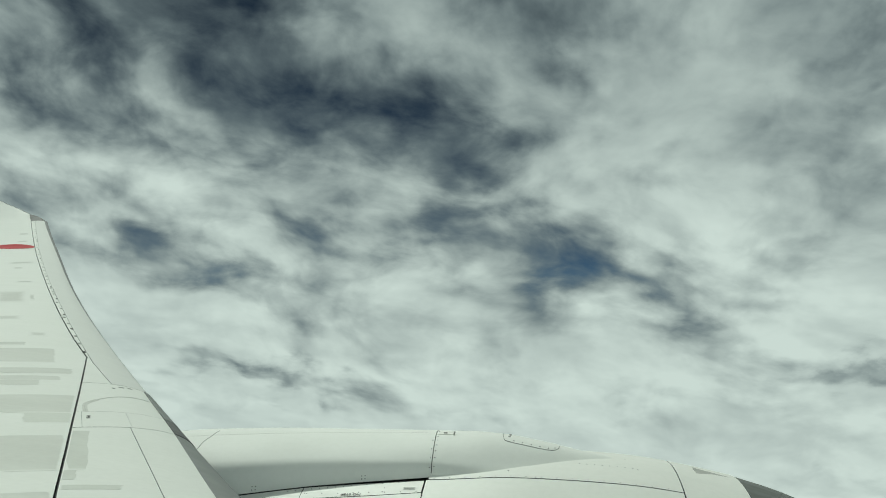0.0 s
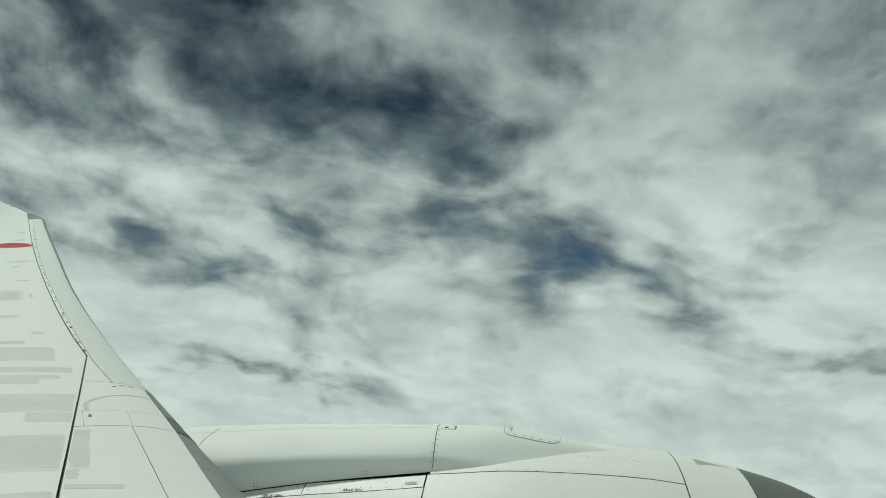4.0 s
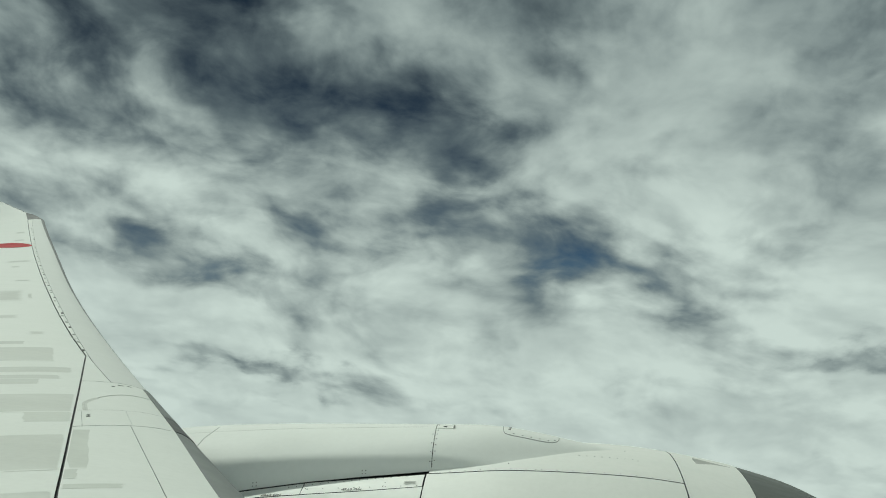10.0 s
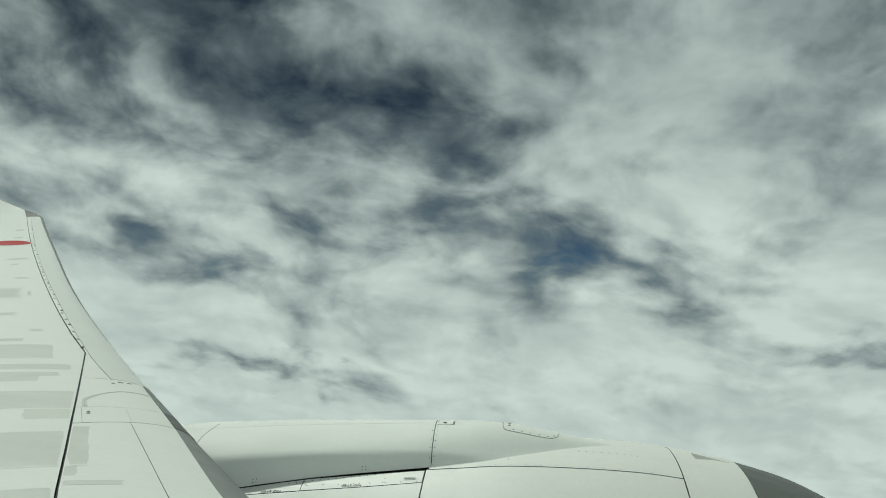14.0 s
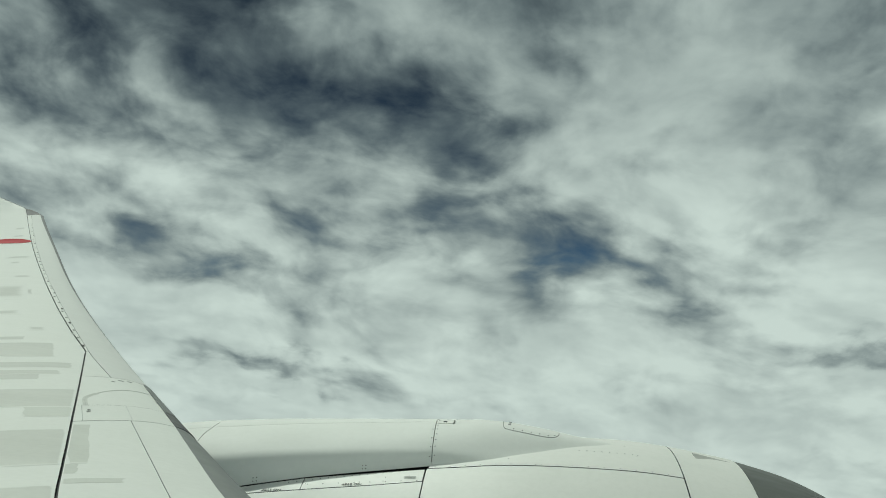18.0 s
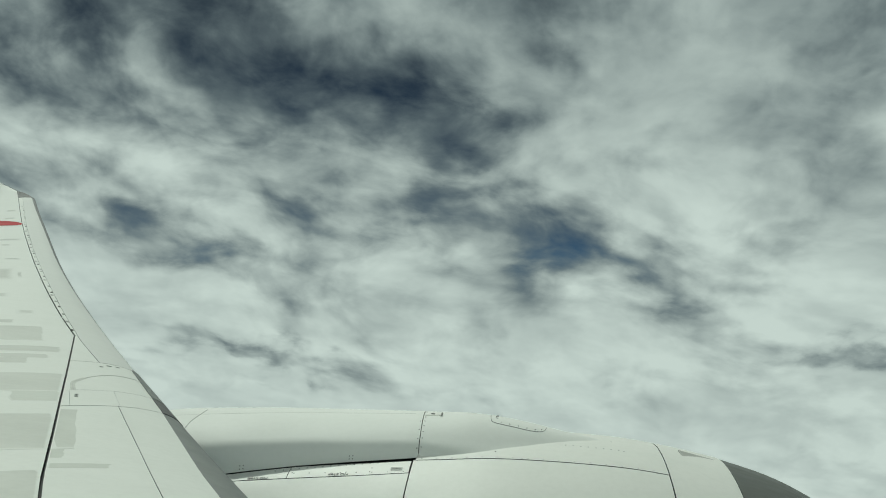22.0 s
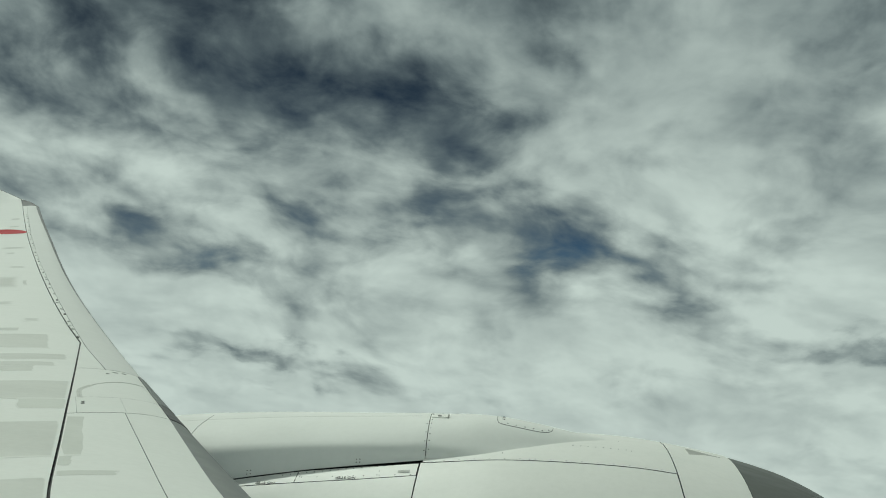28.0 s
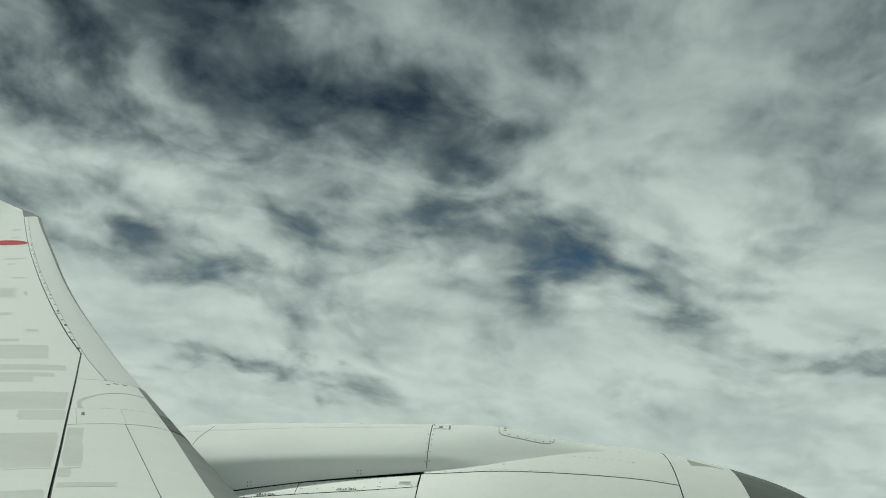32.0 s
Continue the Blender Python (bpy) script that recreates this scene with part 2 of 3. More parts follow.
def stud_mesh(name, r, h, mat, k=8):
    v = [(r * math.cos(2 * math.pi * i / k), r * math.sin(2 * math.pi * i / k), -0.002) for i in range(k)]
    v += [(0.95 * x, 0.95 * y, h * 0.6) for x, y, _ in v[:k]]
    v += [(0.6 * x, 0.6 * y, h) for x, y, _ in v[:k]]
    f = [(i, (i + 1) % k, k + (i + 1) % k, k + i) for i in range(k)]
    f += [(k + i, k + (i + 1) % k, 2 * k + (i + 1) % k, 2 * k + i) for i in range(k)]
    f.append(tuple(range(2 * k, 3 * k)))
    return mesh_of(name, v, f, mat, [False] * len(f))


def studs(name, me, surf, pts, parent, out=1, lift=0.0):
    for q in pts:
        n = normal_at(surf, *q) * out
        ob = part(name, me, parent)
        ob.matrix_local = Matrix.Translation(Vector(surf(*q)) + n * lift) @ n.to_track_quat("Z", "Y").to_matrix().to_4x4()


def along(pts, n):
    """n points evenly along a polyline."""
    d = [0.0]
    for (a, b), (c, e) in zip(pts, pts[1:]):
        d.append(d[-1] + math.hypot(c - a, e - b))
    ts = [d[-1] * i / max(1, n - 1) for i in range(n)]
    return [(float(np.interp(t, d, [p[0] for p in pts])), float(np.interp(t, d, [p[1] for p in pts]))) for t in ts]


# ---- clouds: a far shell of broken cloud, open overhead to the blue ----
BANK = radians(20.0)
HEADING = radians(4.08)
# the layer's own upright and its two level axes, seen from the banked cabin
LAYER_UP = Vector((0.13, 0.34, 0.93)).normalized()
LAYER_X = Vector((1, 0, -LAYER_UP.x / LAYER_UP.z)).normalized()
LAYER_Y = LAYER_UP.cross(LAYER_X)
# gaps and thin places in the layer: to the right, up, half length, half width, slope in degrees, depth
GAPS = [(-0.215, 0.165, 0.120, 0.045, -38, 0.33), (0.045, 0.083, 0.120, 0.040, -45, 0.58), (0.200, -0.010, 0.080, 0.028, -38, 0.50),
        (-0.390, 0.170, 0.095, 0.055, -28, 0.58), (0.320, 0.195, 0.060, 0.040, 30, 0.06), (0.420, 0.090, 0.060, 0.020, -15, 0.20),
        (-0.220, 0.010, 0.120, 0.022, -22, 0.58), (-0.177, -0.095, 0.100, 0.016, -14, 0.70), (0.385, -0.095, 0.070, 0.011, -7, 0.62),
        (-0.020, 0.025, 0.070, 0.026, -12, 0.36), (-0.090, 0.050, 0.100, 0.040, -32, 0.22),
        (-0.075, 0.125, 0.090, 0.034, -40, 0.32)]
# heavy parts of the layer
BANKS = [(0.02, 0.22, 0.08, 0.04, -30, 0.16), (0.20, 0.12, 0.08, 0.05, -30, 0.14), (0.44, 0.20, 0.07, 0.06, 0, 0.24)]


def cloud_material():
    m = bpy.data.materials.new("cloud")
    m.use_nodes = True
    n, l = m.node_tree.nodes, m.node_tree.links
    n.clear()

    def plug(x, *vals):
        for i, val in enumerate(vals):
            if val is None:
                continue
            if isinstance(val, (int, float, tuple, Vector)):
                x.inputs[i].default_value = val
            else:
                l.new(val, x.inputs[i])
        return x

    def op(kind, *vals):
        x = n.new("ShaderNodeMath")
        x.operation = kind
        return plug(x, *vals).outputs[0]

    def vec(kind, *vals):
        x = n.new("ShaderNodeVectorMath")
        x.operation = kind
        return plug(x, *vals).outputs["Value" if kind in ("DOT_PRODUCT", "LENGTH") else "Vector"]

    def total(*vals):
        s = vals[0]
        for v in vals[1:]:
            s = op("ADD", s, v)
        return s

    def smooth(val, lo, hi, a=0.0, b=1.0, kind="SMOOTHSTEP"):
        x = n.new("ShaderNodeMapRange")
        x.interpolation_type = kind
        l.new(val, x.inputs["Value"])
        for key, v in (("From Min", lo), ("From Max", hi), ("To Min", a), ("To Max", b)):
            x.inputs[key].default_value = v
        return x.outputs["Result"]

    def fbm(at, scale, detail, rough, colour=False):
        t = n.new("ShaderNodeTexNoise")
        t.inputs["Scale"].default_value = scale
        t.inputs["Detail"].default_value = detail
        t.inputs["Roughness"].default_value = rough
        l.new(at, t.inputs["Vector"])
        return t.outputs["Color" if colour else "Fac"]

    def centred(val, gain):
        return op("MULTIPLY", op("SUBTRACT", val, 0.5), gain)

    def bend(at, by, amount):
        return vec("MULTIPLY_ADD", vec("SUBTRACT", by, (0.5, 0.5, 0.5)), (amount, amount, amount), at)

    way = vec("NORMALIZE", n.new("ShaderNodeTexCoord").outputs["Object"])
    h = vec("DOT_PRODUCT", way, LAYER_UP)
    away = op("ADD", op("MAXIMUM", h, 0.0), 0.30)
    flat = n.new("ShaderNodeCombineXYZ")
    l.new(op("DIVIDE", vec("DOT_PRODUCT", way, LAYER_X), away), flat.inputs["X"])
    l.new(op("DIVIDE", vec("DOT_PRODUCT", way, LAYER_Y), away), flat.inputs["Y"])
    flat.inputs["Z"].default_value = 3.7

    # slow and quick eddies bend the layer before its cells are drawn
    slow = fbm(flat.outputs[0], 2.3, 2, 0.5, True)
    quick_at = bend(flat.outputs[0], slow, 0.16)
    quick = fbm(quick_at, 8.0, 2, 0.5, True)
    at = bend(quick_at, quick, 0.036)

    big = fbm(quick_at, 2.6, 3, 0.5)
    cells = fbm(at, 5.2, 8, 0.51)
    towards = vec("ADD", at, (-0.012, 0.030, 0.012))
    lit_cells = fbm(towards, 5.2, 4, 0.53)
    wisps = fbm(vec("MULTIPLY", at, (0.9, 1.1, 1.0)), 15.0, 7, 0.54)

    # rounded heads, large and small
    heads = n.new("ShaderNodeTexVoronoi")
    heads.feature = "SMOOTH_F1"
    heads.normalize = True
    for key, val in (("Scale", 8.5), ("Detail", 3.0), ("Roughness", 0.55), ("Lacunarity", 2.1), ("Smoothness", 0.55)):
        heads.inputs[key].default_value = val
    l.new(vec("MULTIPLY", bend(quick_at, quick, 0.05), (1.0, 0.72, 1.0)), heads.inputs["Vector"])
    billow = op("MULTIPLY", op("SUBTRACT", 0.30, heads.outputs["Distance"]), 1.1)

    # gaps and heavy parts, torn by the same eddies
    torn = bend(bend(way, slow, 0.06), quick, 0.09)
    torn = bend(torn, fbm(at, 21.0, 5, 0.6, True), 0.03)
    sep = n.new("ShaderNodeSeparateXYZ")
    l.new(torn, sep.inputs[0])

    def patch(x0, z0, half, wide, slope, depth):
        c, s = math.cos(radians(slope)), math.sin(radians(slope))
        x, z = op("SUBTRACT", sep.outputs["X"], x0), op("SUBTRACT", sep.outputs["Z"], z0)
        a = op("ADD", op("MULTIPLY", x, c / half), op("MULTIPLY", z, s / half))
        b = op("ADD", op("MULTIPLY", x, -s / wide), op("MULTIPLY", z, c / wide))
        r = op("ADD", op("MULTIPLY", a, a), op("MULTIPLY", b, b))
        return op("MULTIPLY", op("EXPONENT", op("MULTIPLY", r, -0.75)), depth)

    ahead = smooth(sep.outputs["Y"], 0.2, 0.6)
    holes = op("MULTIPLY", total(*[patch(*g) for g in GAPS]), ahead)
    heavy = op("MULTIPLY", total(*[patch(*g) for g in BANKS]), ahead)

    # small cells stand out overhead and run together low down
    mottle = op("MULTIPLY", centred(fbm(vec("ADD", at, (5.3, 2.1, 0.0)), 11.0, 6, 0.50), 0.95), smooth(h, 0.20, 0.44, 0.35, 1.0))
    d = total(centred(big, 0.9), mottle, billow, centred(cells, 1.35), op("MULTIPLY", centred(wisps, 0.42), smooth(h, 0.18, 0.40, 0.25, 1.0)), heavy, op("MULTIPLY", op("MINIMUM", holes, 0.8), -1.0),
              smooth(h, 0.54, 0.15, 0.0, 0.62))
    cover = smooth(d, -0.66, 0.02)
    veil = smooth(fbm(at, 7.5, 8, 0.58), 0.34, 0.72, 0.02, 0.50)
    cover = op("SUBTRACT", 1.0, op("MULTIPLY", op("SUBTRACT", 1.0, cover), op("SUBTRACT", 1.0, veil)))
    thick = smooth(d, -0.40, 0.52)
    # the sunward side of each cell is painted lighter, and the layer greyer overhead
    relief = smooth(op("SUBTRACT", cells, lit_cells), -0.10, 0.12, 0.80, 1.08, "LINEAR")
    grey = fbm(quick_at, 4.1, 5, 0.55)
    body = op("MULTIPLY", op("MULTIPLY", thick, relief), op("MULTIPLY", op("MAXIMUM", smooth(grey, 0.32, 0.62, 0.74, 1.0), smooth(h, 0.36, 0.18, 0.0, 0.90)), smooth(h, 0.34, 0.58, 1.0, 0.72)))
    col = n.new("ShaderNodeMixRGB")
    col.inputs["Color1"].default_value = (0.33, 0.405, 0.43, 1)
    col.inputs["Color2"].default_value = (1.25, 1.38, 1.32, 1)
    l.new(body, col.inputs["Fac"])
    # dim blue under the horizon, out of view, added to cut light from below
    deep = n.new("ShaderNodeMixRGB")
    deep.inputs["Color2"].default_value = (0.22, 0.30, 0.36, 1)
    l.new(smooth(h, -0.02, -0.16), deep.inputs["Fac"])
    l.new(col.outputs[0], deep.inputs["Color1"])
    glow = n.new("ShaderNodeEmission")
    l.new(deep.outputs[0], glow.inputs["Color"])
    clear = n.new("ShaderNodeBsdfTransparent")
    mix = n.new("ShaderNodeMixShader")
    l.new(cover, mix.inputs[0])
    l.new(clear.outputs[0], mix.inputs[1])
    l.new(glow.outputs[0], mix.inputs[2])
    out = n.new("ShaderNodeOutputMaterial")
    l.new(mix.outputs[0], out.inputs["Surface"])
    return m


def cloud_shell():
    R, na, nb = 3000.0, 72, 26
    top = 50.0
    lean = Matrix.Rotation(-BANK, 3, "X")
    v, f = [], []
    for j in range(nb + 1):
        el = radians(-89 + (top + 89) * j / nb)
        for i in range(na):
            az = 2 * math.pi * i / na
            v.append(lean @ Vector((R * math.cos(el) * math.cos(az), R * math.cos(el) * math.sin(az), R * math.sin(el))))
    for j in range(nb):
        for i in range(na):
            f.append((j * na + i, (j + 1) * na + i, (j + 1) * na + (i + 1) % na, j * na + (i + 1) % na))
    me = mesh_of("backdrop", v, f, cloud_material(), [True] * len(f))
    ob = new("backdrop", me)
    ob.rotation_euler = (0, 0, HEADING)
    tagged(ob, "broken layer of white and grey cloud with dark blue gaps", "clouds", kind="structure")


cloud_shell()


# ---- the wing ----
TIP = 13.75


def chord(y):
    return 4.6 - 0.24 * y


def le_x(y):
    return -1.298 - 0.525 * (y - 3.45) + 0.022 * math.exp(-((y - 10.3) / 2.2) ** 2)


def le_z(y):
    return -0.47 + 0.016 * (y - 2) + 0.0068 * (y - 2) ** 2


def foil(x):
    x = min(max(x, 0.0), 1.0)
    return 0.475 * (0.2969 * math.sqrt(x) - 0.126 * x - 0.3516 * x * x + 0.2843 * x ** 3 - 0.1036 * x ** 4)


def wing_at(e, q):
    """e: span station along ribs that stand square to the leading edge; q: signed root of the way aft, below the wing where negative."""
    c = q * q
    y = e - 0.9 * min(c, 0.45)
    ch = chord(y)
    up = foil(c / ch) * ch
    return (le_x(y) - c, y, le_z(y) - 0.008 * ch + (up if q >= 0 else -0.55 * up) - c * 0.045)


# where the slat's rear edge and the joint behind the leading edge run: station, metres aft
JOINT = table([(-0.4, 0.62), (1.94, 0.435), (2.29, 0.394), (2.60, 0.359), (3.14, 0.296), (3.97, 0.201), (4.57, 0.214),
               (5.65, 0.225), (6.80, 0.233), (8.12, 0.247), (10.02, 0.275), (11.16, 0.277), (13.9, 0.248)])
STRIP = table([(3.3, 0.166), (3.83, 0.186), (4.55, 0.188), (5.97, 0.190), (7.2, 0.198), (8.97, 0.221), (10.6, 0.234), (13.9, 0.185)])
BAND = table([(-0.4, 0.16), (1.93, 0.112), (2.10, 0.101), (2.55, 0.070), (2.79, 0.060), (3.31, 0.043)])
SLASH = table([(-0.4, 0.31), (1.88, 0.233), (2.05, 0.225), (2.26, 0.216), (2.57, 0.203)])
root = math.sqrt
CUT = table(curve_through([(0.0, 0.25), (0.2, 0.25), (0.425, 0.26), (0.775, 0.68), (1.075, 1.22), (1.75, 2.1)], 8))
LIFT = table(curve_through([(0.0, 0.0), (0.2, 0.004), (0.425, 0.045), (0.775, 0.23), (1.075, 0.41), (1.75, 0.9)], 8))


def build_wing():
    wing = tagged(new("wing"), "white airliner wing with grey touch-up patches, swept and flexed upward", "wing")
    w = lambda *a, **k: sheet(*a, **{"edge": M_GAP, **k})
    part("upper_skin", w("upper_skin", wing_at, -0.35, TIP, lambda e: root(JOINT(e) + 0.003), lambda e: root(chord(e)) - 0.004, 300, 60, M_WING), wing)
    part("lower_skin", w("lower_skin", wing_at, -0.35, TIP, lambda e: -root(chord(e)) + 0.004, -0.33, 60, 12, M_SLAT), wing)
    part("joint_under_skin", sheet("joint_under_skin", wing_at, -0.35, TIP - 0.02, -0.32, lambda e: root(JOINT(e) + 0.05), 120, 16, M_GAP, depth=0, lift=-0.011, out=1), wing, "dark under-skin beneath the open joints")
    # bare metal nose, three lengths inboard
    for a, b, m, proud in ((-0.35, 2.5655, M_METAL, 0.0), (2.5660, 2.7848, M_METAL_DARK, 0.002), (2.7852, 3.3165, M_METAL, 0.003)):
        part("leading_edge_strip", w("leading_edge_strip", wing_at, a, b, -0.325, lambda e: root(BAND(e)), 150, 36, m, lift=proud, depth=0.012 + proud, edge=m), wing, "bare grey metal leading edge")
    part("leading_edge_panel", w("leading_edge_panel", wing_at, -0.35, 2.5630, lambda e: root(BAND(e) + 0.001), lambda e: root(SLASH(e) - 0.0009), 40, 8, M_WING, edge=M_SEAM), wing)
    part("leading_edge_panel", w("leading_edge_panel", wing_at, -0.35, 2.5630, lambda e: root(SLASH(e) + 0.0009), lambda e: root(JOINT(e) - 0.003), 40, 8, M_WING, edge=M_SEAM), wing)
    part("access_panel", w("access_panel", wing_at, 2.5672, 2.784, lambda e: root(BAND(e) + 0.0008), lambda e: root(0.334 - 0.07 * (e - 2.5675)), 14, 10, M_WING, edge=M_SEAM), wing)
    part("filler_panel", w("filler_panel", wing_at, 2.5672, 2.784, lambda e: root(0.3347 - 0.07 * (e - 2.5675)), lambda e: root(JOINT(e) - 0.003), 10, 4, M_WING, edge=M_SEAM), wing)
    part("pylon_top_panel", w("pylon_top_panel", wing_at, 2.7855, 3.3135, lambda e: root(BAND(e) + 0.0008), lambda e: root(JOINT(e) - 0.003), 24, 12, M_WING, edge=M_SEAM), wing)
    part("corner_panel", w("corner_panel", wing_at, 3.317, 3.968, lambda e: root(STRIP(e) + 0.002), lambda e: root(JOINT(e) - 0.003), 20, 6, M_WING, edge=M_SEAM), wing)
    slat = part("slat", w("slat", wing_at, 3.319, TIP - 0.003, lambda e: root(0.0185 + 0.0033 * (e - 4)), lambda e: root(STRIP(e) - 0.001), 320, 26, M_SLAT, edge=M_SEAM_FAINT), wing, "white outboard slat, toned greyer for its shade")
    part("slat_nose", w("slat_nose", wing_at, 3.319, TIP - 0.003, -0.325, lambda e: root(0.018 + 0.0033 * (e - 4)), 300, 24, M_NOSE), slat, "dull metal slat nose")
    part("slat_edge_strip", w("slat_edge_strip", wing_at, 3.972, TIP - 0.003, lambda e: root(STRIP(e) + 0.0012), lambda e: root(JOINT(e) - 0.005), 110, 4, M_WING, edge=M_SEAM_FAINT), slat)
    # seams of the rounded fairing over the pylon
    arc = curve_through([(2.776, 0.307), (2.86, 0.303), (2.915, 0.292), (2.984, 0.249), (3.037, 0.197), (3.07, 0.144), (3.084, 0.060)])
    part("fairing_seam", ribbon("fairing_seam", wing_at, [(e, root(c)) for e, c in arc], 0.0018, M_SEAM_SOFT, out=1, steps=2), wing)
    part("fairing_seam", ribbon("fairing_seam", wing_at, [(2.58, root(0.197)), (2.78, root(0.187))], 0.0012, M_SEAM_PALE, out=1), wing)
    part("sealant_smear", ribbon("sealant_smear", wing_at, [(e, root(c)) for e, c in arc[:30]], 0.013, M_SMEAR, lift=0.0007, steps=2), wing)
    # small stencilled marks that cannot be read
    lean = lambda e: 0.12 * (2.715 - e)
    for e0, e1, c0, c1, wide in ((2.715, 2.715, 0.300, 0.309, 0.003), (2.683, 2.683, 0.300, 0.309, 0.003), (2.715, 2.683, 0.300, 0.300, 0.0018), (2.715, 2.683, 0.309, 0.309, 0.0018),
                                 (2.707, 2.707, 0.302, 0.307, 0.005), (2.692, 2.692, 0.302, 0.305, 0.005)):
        part("stencil_bar", ribbon("stencil_bar", wing_at, [(e0, root(c0 + lean(e0))), (e1, root(c1 + lean(e1)))], wide, M_SEAM if e0 > e1 - 0.001 and wide > 0.004 else M_SEAM_FAINT, out=1, lift=0.0016, steps=2), wing)
    for e, c0, c1 in ((3.262, 0.129, 0.147), (3.270, 0.098, 0.112), (3.225, 0.166, 0.176)):
        part("stencil_bar", ribbon("stencil_bar", wing_at, [(e, root(c0)), (e, root(c1))], 0.0045, M_INK_GREY, out=1, lift=0.0016, steps=2), wing)
    # touch-up paint: station from, to; metres aft from, to
    def patch_at(e, q):
        c = q * q
        return wing_at(e + 0.9 * min(c, 0.45) - 0.57 * c, q)

    inboard = [(3.67, 4.10, 0.34, 0.32, 0.62, 0), (3.395, 3.525, 0.29, 0.28, 0.66, 0), (3.245, 3.33, 0.34, 0.34, 0.60, 0), (3.13, 3.24, 0.42, 0.41, 0.58, 0),
               (2.645, 2.947, 0.34, 0.31, 0.60, 0), (2.51, 2.648, 0.35, 0.35, 0.48, 1), (2.00, 2.357, 0.40, 0.38, 0.62, 0),
               (2.005, 2.415, 0.36, 0.32, 0.40, 1), (1.93, 2.004, 0.39, 0.38, 0.42, 1), (1.857, 1.89, 0.31, 0.30, 0.44, 1), (1.60, 1.85, 0.44, 0.44, 0.60, 0)]
    outboard = [(6.04, 7.07, 0.40, 0.38, 0.66, 0), (6.3, 6.75, 0.355, 0.35, 0.39, 0), (5.23, 5.47, 0.445, 0.44, 0.62, 0), (4.53, 4.70, 0.335, 0.33, 0.43, 0),
                (9.15, 9.38, 0.29, 0.28, 0.6, 0), (8.69, 8.88, 0.41, 0.41, 0.52, 0), (4.2, 4.30, 0.45, 0.44, 0.6, 0), (7.55, 7.7, 0.33, 0.33, 0.5, 0),
                (11.3, 11.5, 0.33, 0.33, 0.5, 0), (12.1, 12.35, 0.30, 0.30, 0.46, 0)]
    patches = inboard + outboard
    for k, (e0, e1, c0, c1, c2, warm) in enumerate(patches):
        rnd = random.Random(k)
        ph = [rnd.uniform(0, 6.3) for _ in range(3)]
        fore = c1 < JOINT(e1) - 0.02 and c2 < 0.45 and c1 < 0.40 and e1 < 3.3

        def near(e, k=k):
            e0, e1, c0, c1, c2, warm = patches[k]
            u = (e - e0) / (e1 - e0)
            c = c0 + (c1 - c0) * u + 0.0015 * math.sin(9 * u + ph[0]) + 0.001 * math.sin(23 * u + ph[1])
            return root(c if fore else max(c, JOINT(e + 0.33 * c) + 0.0045))

        def far(e, k=k):
            e0, e1, c0, c1, c2, warm = patches[k]
            c = c2 + 0.003 * math.sin(8 * (e - e0) / (e1 - e0) + ph[2])
            return root(min(c, JOINT(e + 0.33 * c) - 0.0045) if fore else c)

        worn = M_TOUCH_WORN if e0 > 4.4 else (M_TOUCH_WARM if warm else M_TOUCH)
        part("paint_patch", brushed("paint_patch", patch_at, e0, e1, near, far, worn), wing, "grey rectangle of touch-up paint")
    # red disc near the tip
    v, f = [], []
    rings, seg, rad = 5, 40, 0.245
    for i in range(rings + 1):
        for k in range(seg):
            a = 2 * math.pi * k / seg
            c = 0.52 + rad * i / rings * math.cos(a)
            y = 10.62 + rad * i / rings * math.sin(a)
            e = y + 0.9 * min(c, 0.45)
            v.append(Vector(wing_at(e, root(c))) + normal_at(wing_at, e, root(c)) * 0.002)
    for i in range(rings):
        for k in range(seg):
            f.append((i * seg + k, (i + 1) * seg + k, (i + 1) * seg + (k + 1) % seg, i * seg + (k + 1) % seg))
    part("red_disc", mesh_of("red_disc", v, f, M_RED, [True] * len(f)), wing, "red painted disc")
    # fasteners and short tick marks along the slat's rear edge
    stud = stud_mesh("slat_fastener", 0.007, 0.007, M_RIVET_DULL)
    dull = stud_mesh("painted_slat_fastener", 0.009, 0.005, M_SEAM_SOFT)
    rnd = random.Random(5)
    spots = [4.1 + 0.27 * k + rnd.uniform(-0.08, 0.08) for k in range(33)]
    studs("slat_fastener", stud, wing_at, [(e, root(STRIP(e) + rnd.uniform(0.006, 0.014))) for e in spots[::3]], slat, out=1)
    studs("painted_slat_fastener", dull, wing_at, [(e, root(STRIP(e) + rnd.uniform(0.008, 0.022))) for k, e in enumerate(spots) if k % 3], slat, out=1)
    for e in (4.55, 5.55, 6.35, 7.25, 8.35, 9.3, 10.2):
        part("hinge_cover", ribbon("hinge_cover", wing_at, [(e, root(STRIP(e) + 0.014)), (e, root(JOINT(e) + 0.006))], 0.022, M_WING, out=1, lift=0.002, steps=3), slat)
    winglet(wing)
    return wing


